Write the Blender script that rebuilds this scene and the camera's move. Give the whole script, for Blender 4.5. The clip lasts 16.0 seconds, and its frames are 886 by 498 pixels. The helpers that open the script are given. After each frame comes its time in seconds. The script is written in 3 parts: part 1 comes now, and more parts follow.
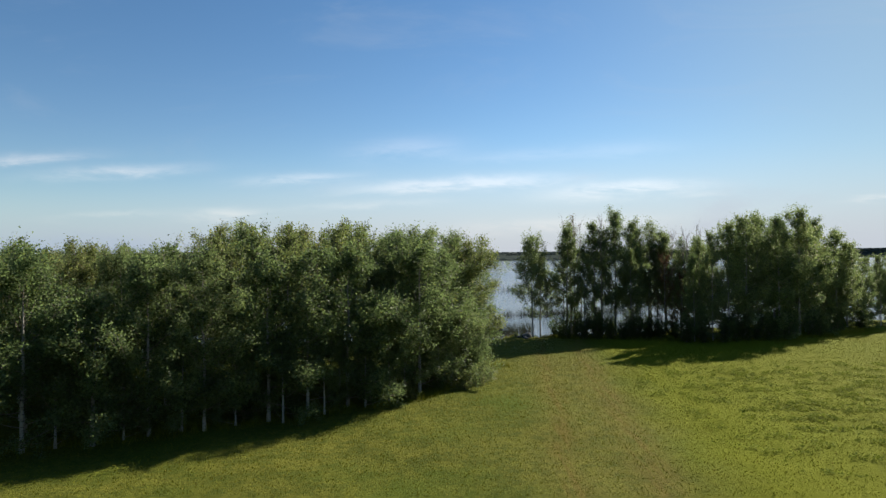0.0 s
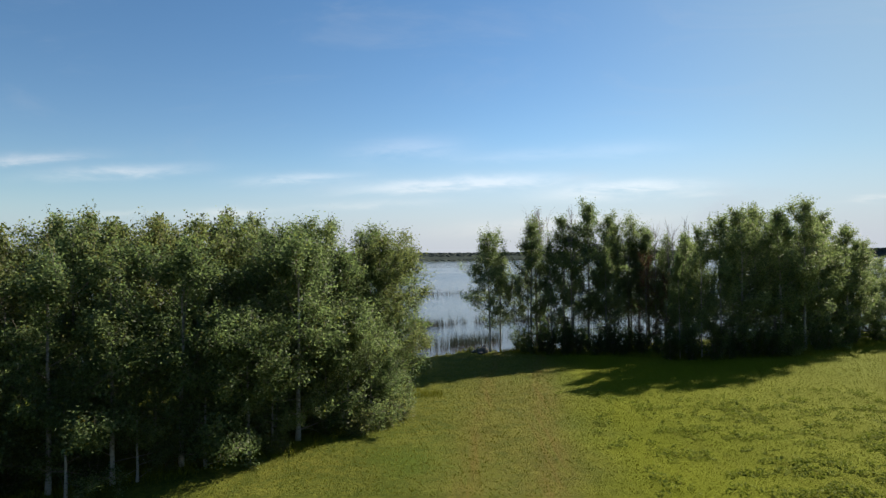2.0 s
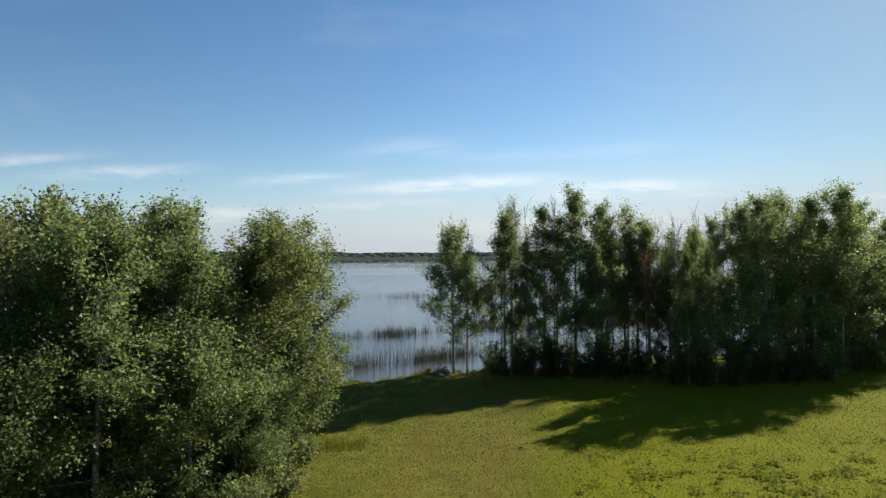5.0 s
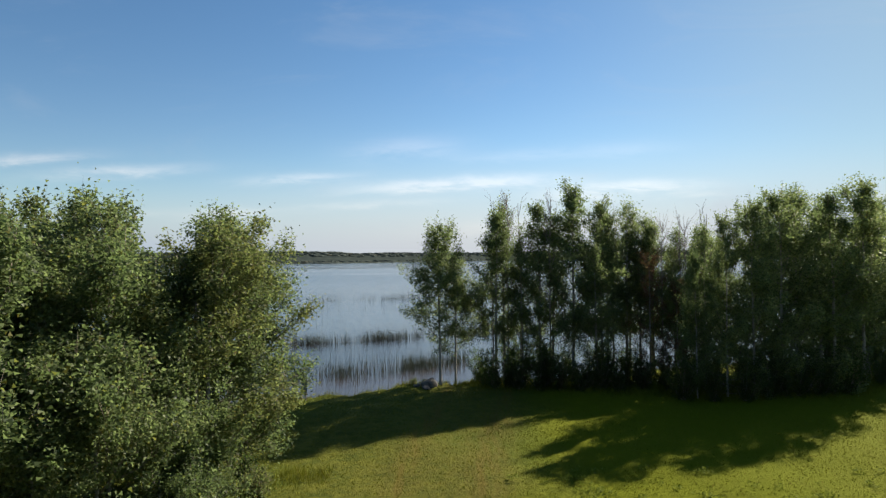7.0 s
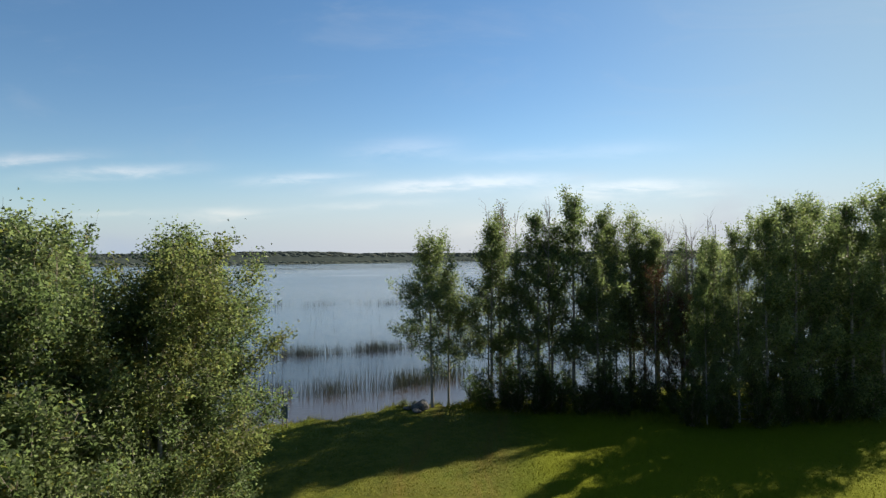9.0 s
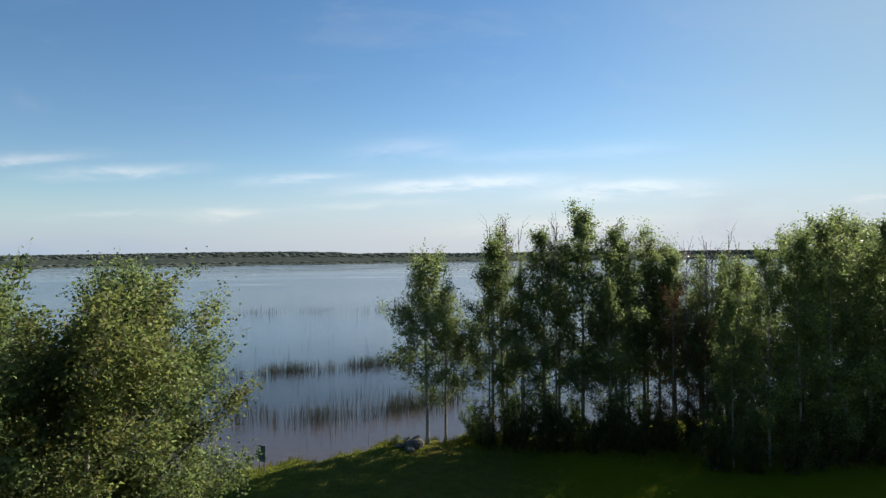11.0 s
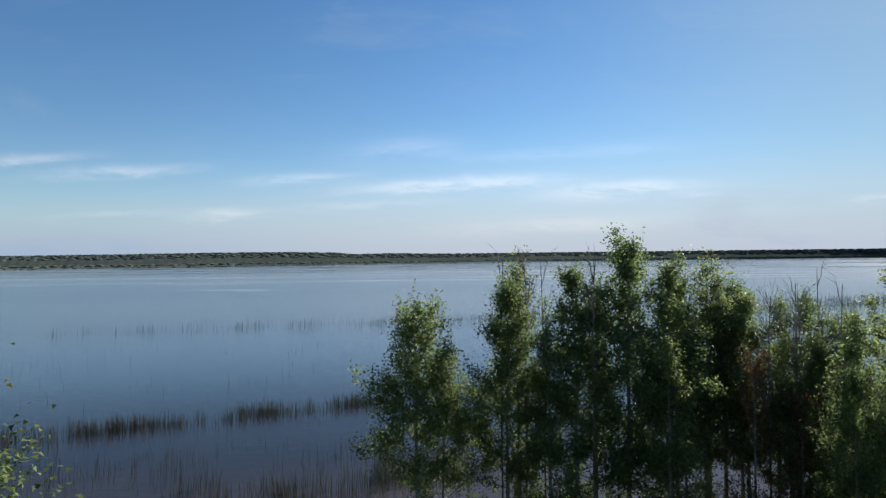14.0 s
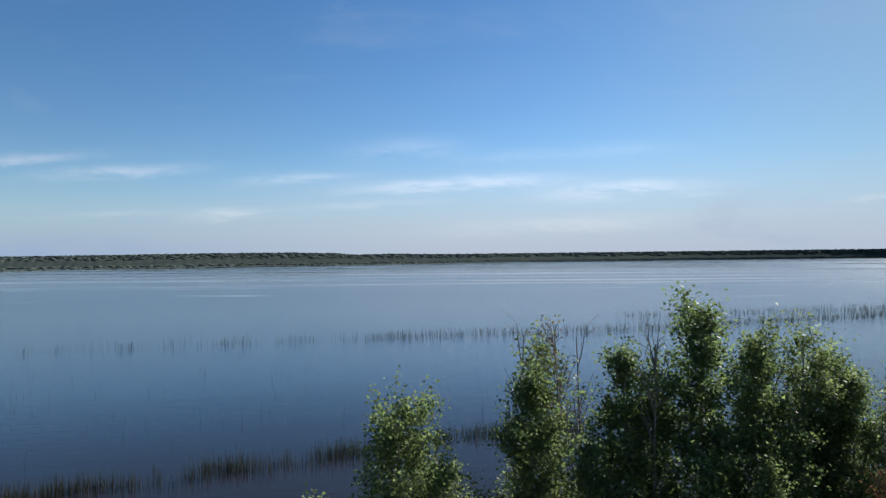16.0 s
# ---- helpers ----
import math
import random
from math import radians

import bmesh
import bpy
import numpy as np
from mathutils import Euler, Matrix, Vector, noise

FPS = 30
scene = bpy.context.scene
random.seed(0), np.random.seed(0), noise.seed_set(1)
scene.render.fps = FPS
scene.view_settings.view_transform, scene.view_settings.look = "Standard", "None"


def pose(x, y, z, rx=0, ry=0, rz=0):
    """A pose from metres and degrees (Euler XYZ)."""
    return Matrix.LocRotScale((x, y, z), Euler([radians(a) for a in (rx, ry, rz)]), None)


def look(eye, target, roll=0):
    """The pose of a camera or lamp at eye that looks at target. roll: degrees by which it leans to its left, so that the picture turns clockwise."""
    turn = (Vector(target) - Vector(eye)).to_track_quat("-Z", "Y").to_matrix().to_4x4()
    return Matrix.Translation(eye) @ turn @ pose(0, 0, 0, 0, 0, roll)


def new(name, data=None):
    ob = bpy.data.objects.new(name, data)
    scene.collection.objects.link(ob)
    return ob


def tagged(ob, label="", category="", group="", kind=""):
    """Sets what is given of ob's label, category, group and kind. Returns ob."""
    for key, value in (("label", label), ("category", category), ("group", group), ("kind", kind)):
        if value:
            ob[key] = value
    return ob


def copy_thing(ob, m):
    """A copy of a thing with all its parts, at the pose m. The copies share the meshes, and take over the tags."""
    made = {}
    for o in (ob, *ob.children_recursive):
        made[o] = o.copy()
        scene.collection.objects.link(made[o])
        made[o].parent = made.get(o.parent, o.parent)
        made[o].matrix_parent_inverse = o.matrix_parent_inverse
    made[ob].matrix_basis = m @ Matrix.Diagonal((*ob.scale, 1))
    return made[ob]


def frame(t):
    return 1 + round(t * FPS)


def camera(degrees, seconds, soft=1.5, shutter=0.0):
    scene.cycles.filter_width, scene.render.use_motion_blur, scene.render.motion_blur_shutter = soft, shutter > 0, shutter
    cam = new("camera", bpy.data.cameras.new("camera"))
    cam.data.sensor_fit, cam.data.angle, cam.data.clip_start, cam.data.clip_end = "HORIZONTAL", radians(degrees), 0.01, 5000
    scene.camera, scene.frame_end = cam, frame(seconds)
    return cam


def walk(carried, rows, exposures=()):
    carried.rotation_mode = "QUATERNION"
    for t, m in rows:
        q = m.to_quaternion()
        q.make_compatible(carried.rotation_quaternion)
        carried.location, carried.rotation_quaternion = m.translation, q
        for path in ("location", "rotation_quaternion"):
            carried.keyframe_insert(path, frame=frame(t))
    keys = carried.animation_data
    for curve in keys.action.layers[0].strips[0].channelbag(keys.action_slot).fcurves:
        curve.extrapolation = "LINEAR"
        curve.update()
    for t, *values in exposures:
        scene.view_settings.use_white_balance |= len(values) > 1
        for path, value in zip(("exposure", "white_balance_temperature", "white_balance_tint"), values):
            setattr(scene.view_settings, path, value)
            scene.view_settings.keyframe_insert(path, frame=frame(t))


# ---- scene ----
# the drone's way: seconds, x, y, z; it hardly turns
EXPO, SKY_POWER, CLOUD_RGB = 1.24, 0.051, (4.6, 5.1, 6.0)
LENS, TILT, LEAN, TURN = 72.0, 0.98, 0.52, 0.0
cam = camera(LENS, 16.0, soft=1.4)
ROWS = [
    (0.0, 0.00, 0.00, 9.70),
    (0.5, 1.71, 2.96, 9.69),
    (1.0, 3.36, 5.89, 9.69),
    (1.5, 4.85, 8.74, 9.71),
    (2.0, 6.12, 11.44, 9.73),
    (2.5, 7.17, 13.96, 9.72),
    (3.0, 8.06, 16.27, 9.67),
    (3.5, 8.80, 18.38, 9.67),
    (4.0, 9.38, 20.30, 9.68),
    (4.5, 9.80, 22.07, 9.67),
    (7.0, 11.27, 27.80, 9.80),
    (7.5, 11.45, 28.57, 9.90),
    (8.0, 11.61, 29.31, 10.05),
    (8.5, 11.76, 30.01, 10.38),
    (9.0, 11.87, 30.68, 10.81),
    (11.5, 12.17, 36.29, 12.56),
    (12.0, 12.21, 38.01, 12.92),
    (12.5, 12.23, 39.82, 13.28),
    (13.0, 12.28, 41.73, 13.66),
    (13.5, 12.32, 43.71, 14.11),
    (14.0, 12.31, 45.74, 14.66),
    (14.5, 12.35, 47.87, 15.29),
    (15.0, 12.41, 50.12, 15.97),
    (15.5, 12.44, 52.48, 16.65),
    (16.0, 12.46, 54.88, 17.35),
]
walk(cam, [(t, pose(x, y, z, 90 + TILT, LEAN, TURN)) for t, x, y, z in ROWS], [(0.0, EXPO - 0.04, 6650, 10), (7.0, EXPO + 0.04, 6850, 10), (9.0, EXPO + 0.04, 6850, 10), (12.5, EXPO - 0.02, 6550, 10), (16.0, EXPO - 0.25, 5950, 10)])

# ---------------------------------------------------------------- light
SUN_AZ, SUN_EL = radians(46), radians(30)
sun_dir = Vector((math.sin(SUN_AZ) * math.cos(SUN_EL), math.cos(SUN_AZ) * math.cos(SUN_EL), math.sin(SUN_EL)))
sun = new("sun", bpy.data.lights.new("sun", "SUN"))
sun.data.energy, sun.data.angle, sun.data.color = 5.0, radians(0.53), (1.0, 0.93, 0.82)
sun.matrix_world = look(sun_dir * 300, (0, 0, 0))


class Nodes:
    """Short hand for node trees."""

    def __init__(self, tree):
        self.tree, self.nodes, self.links = tree, tree.nodes, tree.links
        self.nodes.clear()

    def add(self, kind, **settings):
        node = self.nodes.new(kind)
        for key, value in settings.items():
            if key in node.bl_rna.properties:
                setattr(node, key, value)
        return node

    def put(self, socket, value):
        if isinstance(value, bpy.types.NodeSocket):
            self.links.new(value, socket)
        elif value is not None:
            socket.default_value = value

    def math(self, op, a, b=None, c=None, clamp=False):
        node = self.add("ShaderNodeMath", operation=op, use_clamp=clamp)
        for socket, value in zip(node.inputs, (a, b, c)):
            self.put(socket, value)
        return node.outputs[0]

    def noise(self, vector, scale, detail=4.0, rough=0.55, distort=0.0):
        node = self.add("ShaderNodeTexNoise")
        self.put(node.inputs["Vector"], vector)
        self.put(node.inputs["Scale"], scale)
        self.put(node.inputs["Detail"], detail)
        self.put(node.inputs["Roughness"], rough)
        self.put(node.inputs["Distortion"], distort)
        return node.outputs[0]

    def mapped(self, vector, scale=(1, 1, 1), turn=(0, 0, 0), shift=(0, 0, 0)):
        node = self.add("ShaderNodeMapping")
        self.put(node.inputs["Vector"], vector)
        node.inputs["Scale"].default_value = scale
        node.inputs["Rotation"].default_value = turn
        node.inputs["Location"].default_value = shift
        return node.outputs[0]

    def ramp(self, value, *stops):
        node = self.add("ShaderNodeValToRGB")
        self.put(node.inputs[0], value)
        while len(node.color_ramp.elements) < len(stops):
            node.color_ramp.elements.new(0.5)
        for element, (place, colour) in zip(node.color_ramp.elements, stops):
            element.position = place
            element.color = (*colour, 1) if len(colour) == 3 else colour
        return node.outputs[0]

    def mix(self, factor, a, b, blend="MIX"):
        node = self.add("ShaderNodeMix", data_type="RGBA", blend_type=blend)
        self.put(node.inputs[0], factor)
        self.put(node.inputs[6], a if isinstance(a, bpy.types.NodeSocket) else (*a, 1))
        self.put(node.inputs[7], b if isinstance(b, bpy.types.NodeSocket) else (*b, 1))
        return node.outputs[2]

    def range(self, value, a, b, c=0.0, d=1.0):
        node = self.add("ShaderNodeMapRange", interpolation_type="SMOOTHSTEP")
        for socket, v in zip(node.inputs, (value, a, b, c, d)):
            self.put(socket, v)
        return node.outputs[0]

    def bump(self, height, strength, distance):
        node = self.add("ShaderNodeBump")
        self.put(node.inputs["Strength"], strength)
        self.put(node.inputs["Distance"], distance)
        self.put(node.inputs["Height"], height)
        return node.outputs[0]


# sky with thin wisps of cloud, each: side, height (slopes from straight ahead), half length, half thickness, density
WISPS = [
    (-0.665, 0.173, 0.085, 0.0080, 0.75), (-0.725, 0.166, 0.050, 0.0055, 0.6), (-0.535, 0.149, 0.11, 0.0085, 1.0),
    (-0.360, 0.077, 0.060, 0.0085, 0.75), (-0.545, 0.078, 0.09, 0.005, 0.3), (-0.235, 0.135, 0.085, 0.0075, 0.8),
    (-0.060, 0.183, 0.085, 0.0170, 0.55), (0.02, 0.124, 0.150, 0.0095, 1.4), (-0.12, 0.092, 0.12, 0.006, 0.35), (0.13, 0.17, 0.10, 0.008, 0.3),
    (0.30, 0.113, 0.11, 0.011, 1.3), (0.19, 0.055, 0.16, 0.012, 0.5), (0.73, 0.095, 0.05, 0.004, 0.6), (0.43, 0.102, 0.03, 0.004, 0.35), (0.30, 0.18, 0.08, 0.012, 0.25),
]
world = bpy.data.worlds.new("sky")
scene.world = world
world.use_nodes = True
N = Nodes(world.node_tree)
coords = N.add("ShaderNodeTexCoord").outputs["Generated"]
sky = N.add("ShaderNodeTexSky", sky_type="NISHITA", sun_disc=False, sun_elevation=SUN_EL, sun_rotation=SUN_AZ,
            altitude=300.0, air_density=1.0, dust_density=0.1, ozone_density=2.0)
axis = N.add("ShaderNodeSeparateXYZ")
N.put(axis.inputs[0], coords)
ahead = N.math("MAXIMUM", axis.outputs[1], 0.02)
side, high = N.math("DIVIDE", axis.outputs[0], ahead), N.math("DIVIDE", axis.outputs[2], ahead)
plane = N.add("ShaderNodeCombineXYZ")
N.put(plane.inputs[0], side), N.put(plane.inputs[1], high)
flow = N.mapped(plane.outputs[0], (7, 34, 1), (0, 0, radians(-4)))
ragged = N.noise(flow, 1.0, 7.0, 0.62, 0.6)
fine = N.noise(N.mapped(plane.outputs[0], (18, 60, 1), (0, 0, radians(-10))), 1.0, 6.0, 0.6)
warped = N.math("MULTIPLY_ADD", N.math("SUBTRACT", ragged, 0.5), 0.03, high)
total = None
for cx, cy, lx, ly, dense in WISPS:
    a = N.math("DIVIDE", N.math("SUBTRACT", side, cx), lx)
    b = N.math("DIVIDE", N.math("SUBTRACT", N.math("MULTIPLY_ADD", N.math("SUBTRACT", side, cx), -0.04, warped), cy), ly * 1.1)
    r = N.math("ADD", N.math("MULTIPLY", a, a), N.math("MULTIPLY", b, b))
    blob = N.math("MULTIPLY", N.math("POWER", 2.718, N.math("MULTIPLY", r, -1.0)), dense)
    total = blob if total is None else N.math("ADD", total, blob)
wisps = N.math("MULTIPLY", total, N.range(N.math("ADD", N.math("MULTIPLY", ragged, 0.6), N.math("MULTIPLY", fine, 0.4)), 0.26, 0.58))
# a veil low over the horizon, higher towards the sun, a bright haze on the sun's side, and faint streaks higher up
veil_top = N.range(side, -0.7, 0.3, 0.15, 0.21)
veil = N.math("MULTIPLY", N.range(N.math("DIVIDE", high, veil_top), 1.0, 0.0), 0.95)
sunward = N.math("MULTIPLY", N.range(side, 0.05, 0.8), 0.55)
streak = N.math("MULTIPLY", N.range(N.noise(N.mapped(plane.outputs[0], (3, 9, 1), (0, 0, radians(-28))), 1.0, 8.0, 0.62, 0.8), 0.5, 0.8), 0.16)
front = N.range(axis.outputs[1], 0.05, 0.3)
cloud = N.math("MULTIPLY", N.math("ADD", veil, streak, clamp=True), front, clamp=True)
bright = N.math("MULTIPLY", wisps, front, clamp=True)
back = N.add("ShaderNodeBackground")
tint = N.add("ShaderNodeHueSaturation")
tint.inputs["Saturation"].default_value = 1.21
N.put(tint.inputs["Color"], sky.outputs[0])
N.put(back.inputs[0], N.mix(bright, N.mix(cloud, N.mix(N.math("MULTIPLY", sunward, front), tint.outputs[0], (2.8, 4.1, 4.75)), N.mix(N.range(side, -0.75, 0.1), (3.35, 4.25, 5.55), CLOUD_RGB)), (2.3, 1.6, 1.1), "ADD"))
back.inputs[1].default_value = SKY_POWER
out = N.add("ShaderNodeOutputWorld")
N.links.new(back.outputs[0], out.inputs[0])


# ---------------------------------------------------------------- materials
def material(name):
    m = bpy.data.materials.new(name)
    m.use_nodes = True
    n = Nodes(m.node_tree)
    out = n.add("ShaderNodeOutputMaterial")
    shader = n.add("ShaderNodeBsdfPrincipled")
    n.links.new(shader.outputs[0], out.inputs[0])
    place = n.add("ShaderNodeTexCoord").outputs["Object"]
    return m, n, shader, place, out


def leaf_material(name, dark, light, odd, odd_share=0.06, glow=0.6, rough=0.48):
    m, n, s, place, out = material(name)
    own = n.add("ShaderNodeNewGeometry").outputs["Random Per Island"]
    tree = n.add("ShaderNodeObjectInfo").outputs["Random"]
    tone = n.math("ADD", n.math("MULTIPLY", own, 0.7), n.math("MULTIPLY", n.noise(place, 1.3, 2.0), 0.3))
    colour = n.mix(n.range(tone, 0.15, 0.85), dark, light)
    colour = n.mix(n.range(own, 1 - odd_share - 0.01, 1 - odd_share), colour, odd)
    shade = n.add("ShaderNodeHueSaturation")
    n.put(shade.inputs["Hue"], n.math("MULTIPLY_ADD", tree, -0.03, 0.515))
    n.put(shade.inputs["Value"], n.math("MULTIPLY_ADD", tree, 0.26, 0.60))
    n.put(shade.inputs["Color"], colour)
    n.put(s.inputs["Base Color"], shade.outputs[0])
    s.inputs["Roughness"].default_value = rough
    s.inputs["Specular IOR Level"].default_value = 0.14 if rough < 0.7 else 0.05 if rough < 0.95 else 0.0
    thin = n.add("ShaderNodeBsdfTranslucent")
    n.put(thin.inputs[0], n.mix(0.35 if rough < 0.7 else 0.0, shade.outputs[0], (0.155, 0.235, 0.065)))
    both = n.add("ShaderNodeMixShader")
    both.inputs[0].default_value = glow
    n.links.new(s.outputs[0], both.inputs[1]), n.links.new(thin.outputs[0], both.inputs[2])
    n.links.new(both.outputs[0], out.inputs[0])
    return m


LEAF = leaf_material("aspen_leaf", (0.046, 0.072, 0.030), (0.262, 0.328, 0.138), (0.1700, 0.1615, 0.0255))
LEAF_YELLOW = leaf_material("aspen_leaf_turning", (0.066, 0.076, 0.026), (0.300, 0.312, 0.110), (0.2210, 0.1715, 0.0355), 0.06)
LEAF_SHORE = leaf_material("shore_leaf", (0.056, 0.083, 0.036), (0.305, 0.365, 0.145), (0.19, 0.20, 0.05), 0.05, 0.62)
LEAF_RED = leaf_material("withered_leaf", (0.110, 0.062, 0.036), (0.230, 0.125, 0.066), (0.0900, 0.0990, 0.0270), 0.25, 0.4, 0.9)
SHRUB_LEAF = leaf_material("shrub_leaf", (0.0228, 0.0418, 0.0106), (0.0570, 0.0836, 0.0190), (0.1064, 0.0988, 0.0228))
BLADE = leaf_material("grass_blade", (0.112, 0.132, 0.0110), (0.184, 0.192, 0.0190), (0.2432, 0.2052, 0.0456), 0.04, 0.25, 0.85)
CLOVER = leaf_material("clover_leaf", (0.16, 0.19, 0.018), (0.31, 0.34, 0.055), (0.25, 0.27, 0.06), 0.05, 0.4, 0.85)
REED = leaf_material("reed_stem", (0.038, 0.033, 0.034), (0.062, 0.054, 0.053), (0.070, 0.058, 0.040), 0.15, 0.1)
# greyed and lightened: distance haze is put into the far leaf colour
FAR_LEAF = leaf_material("hazy_far_wood", (0.066, 0.082, 0.076), (0.098, 0.114, 0.098), (0.085, 0.085, 0.065), 0.05, 0.0, 1.0)


def bark_material(name, pale, dark):
    m, n, s, place, out = material(name)
    rings = n.noise(n.mapped(place, (3, 3, 14)), 1.0, 5.0, 0.65)
    blot = n.noise(n.mapped(place, (5, 5, 2.2)), 1.0, 3.0)
    mask = n.math("ADD", n.range(rings, 0.52, 0.66), n.range(blot, 0.56, 0.7), clamp=True)
    n.put(s.inputs["Base Color"], n.mix(mask, pale, dark))
    n.put(s.inputs["Normal"], n.bump(rings, 0.6, 0.02))
    s.inputs["Roughness"].default_value = 0.85
    return m


BARK = bark_material("aspen_bark", (0.23, 0.215, 0.185), (0.055, 0.047, 0.04))
TWIG = bark_material("twig_bark", (0.16, 0.13, 0.10), (0.06, 0.05, 0.04))
DEAD = bark_material("dead_wood", (0.20, 0.17, 0.15), (0.08, 0.07, 0.06))

# lawn, bank and lake bed in one sheet
GROUND, n, s, place, _ = material("lawn_and_lake_bed")
xyz = n.add("ShaderNodeSeparateXYZ")
n.put(xyz.inputs[0], place)
big, mid, small = n.noise(place, 0.07, 4.0), n.noise(place, 0.6, 5.0, 0.6), n.noise(place, 4.5, 7.0, 0.75)
grass = n.mix(n.range(n.math("ADD", n.math("MULTIPLY", mid, 0.5), n.math("MULTIPLY", n.noise(place, 1.7, 5.0, 0.65), 0.5)), 0.38, 0.62), (0.062, 0.073, 0.0120), (0.120, 0.122, 0.0210))
grass = n.mix(n.range(big, 0.42, 0.68), grass, (0.062, 0.088, 0.0110))
grass = n.mix(n.range(small, 0.48, 0.64, 0.0, 0.6), grass, (0.036, 0.046, 0.0080))
grass = n.mix(n.range(n.noise(place, 2.3, 6.0, 0.7), 0.55, 0.72, 0.0, 0.35), grass, (0.1041, 0.0828, 0.0134))
bend = n.math("MULTIPLY_ADD", n.math("SUBTRACT", n.noise(place, 0.09, 2.0), 0.5), 2.0, n.math("MULTIPLY_ADD", xyz.outputs[1], -0.13, xyz.outputs[0]))
strands = n.noise(n.mapped(place, (2.6, 0.16, 1), (0, 0, radians(3))), 1.0, 5.0, 0.65)
wheels = None
for centre, width in ((2.0, 0.6), (5.9, 0.9)):
    off = n.math("DIVIDE", n.math("SUBTRACT", bend, centre), width)
    line = n.math("POWER", 2.718, n.math("MULTIPLY", n.math("MULTIPLY", off, off), -1.0))
    wheels = line if wheels is None else n.math("ADD", wheels, line)
lush = n.range(n.math("MULTIPLY_ADD", n.noise(place, 0.25, 4.0), 5.0, bend), 8.0, 14.0)
grass = n.mix(n.math("MULTIPLY", lush, 0.8), grass, (0.112, 0.126, 0.0030))
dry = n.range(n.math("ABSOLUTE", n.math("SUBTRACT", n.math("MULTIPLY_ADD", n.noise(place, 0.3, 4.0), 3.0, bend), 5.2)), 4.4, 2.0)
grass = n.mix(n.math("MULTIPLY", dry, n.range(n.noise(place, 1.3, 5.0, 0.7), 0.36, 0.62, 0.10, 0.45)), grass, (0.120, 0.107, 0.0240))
worn = n.math("MULTIPLY", wheels, n.range(strands, 0.35, 0.7), clamp=True)
grass = n.mix(n.math("MULTIPLY", worn, 0.9), grass, (0.1140, 0.0851, 0.0211))
grass = n.mix(n.math("MULTIPLY", n.range(strands, 0.52, 0.72), 0.30), grass, (0.0904, 0.0874, 0.0096))
bed = n.mix(n.range(mid, 0.3, 0.7), (0.0760, 0.0570, 0.0342), (0.0418, 0.0342, 0.0228))
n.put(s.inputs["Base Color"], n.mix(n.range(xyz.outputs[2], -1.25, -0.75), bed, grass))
n.put(s.inputs["Normal"], n.bump(n.math("ADD", small, n.noise(place, 26.0, 3.0)), 0.8, 0.09))
s.inputs["Roughness"].default_value = 0.95
s.inputs["Specular IOR Level"].default_value = 0.03

# lake: clear in the shallows, with small wind ripples and smoother lanes
WATER, n, s, place, out = material("lake_water")
spot = n.add("ShaderNodeSeparateXYZ")
n.put(spot.inputs[0], place)
lanes = n.range(n.noise(n.mapped(place, (0.006, 0.035, 1)), 1.0, 4.0, 0.6), 0.60, 0.70)
wide_lanes = n.math("MULTIPLY", n.range(n.noise(n.mapped(place, (0.0016, 0.016, 1), (0, 0, radians(3))), 1.0, 5.0, 0.65), 0.44, 0.60), n.range(spot.outputs[1], 330.0, 600.0))
lanes = n.math("MAXIMUM", lanes, wide_lanes)
ripples = n.math("ADD", n.noise(n.mapped(place, (0.9, 2.4, 1), (0, 0, radians(14))), 1.0, 4.0, 0.6), n.math("MULTIPLY", n.noise(n.mapped(place, (0.25, 0.5, 1), (0, 0, radians(-8))), 1.0, 3.0), 0.5))
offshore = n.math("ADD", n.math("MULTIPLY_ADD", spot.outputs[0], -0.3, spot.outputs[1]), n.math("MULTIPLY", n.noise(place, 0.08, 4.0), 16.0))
n.put(s.inputs["Normal"], n.bump(ripples, n.math("MULTIPLY", n.range(offshore, 90.0, 260.0, 0.13, 0.20), n.math("MULTIPLY_ADD", lanes, -0.93, 1.0)), 0.22))
# bed brown near shore; farther out, reflected sky blue put into the base colour
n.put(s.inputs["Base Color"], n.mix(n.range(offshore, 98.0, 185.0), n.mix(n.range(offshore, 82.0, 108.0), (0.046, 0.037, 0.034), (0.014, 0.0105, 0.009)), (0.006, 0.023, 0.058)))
n.put(s.inputs["Specular IOR Level"], n.range(offshore, 120.0, 165.0, 0.30, 0.5))
n.put(s.inputs["Roughness"], n.math("MULTIPLY", n.range(offshore, 130.0, 420.0, 0.06, 0.17), n.math("MULTIPLY_ADD", lanes, -0.75, 1.0)))
s.inputs["IOR"].default_value = 1.333

HILL, n, s, place, _ = material("hazy_wooded_hill")
patch = n.noise(n.mapped(place, (0.010, 0.010, 0.05)), 1.0, 6.0, 0.7)
# bluish grey of the distance haze is put into the hill's colour
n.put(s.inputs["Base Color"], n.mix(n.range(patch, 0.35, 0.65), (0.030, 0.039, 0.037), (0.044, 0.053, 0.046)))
s.inputs["Specular IOR Level"].default_value = 0.0
s.inputs["Roughness"].default_value = 1.0

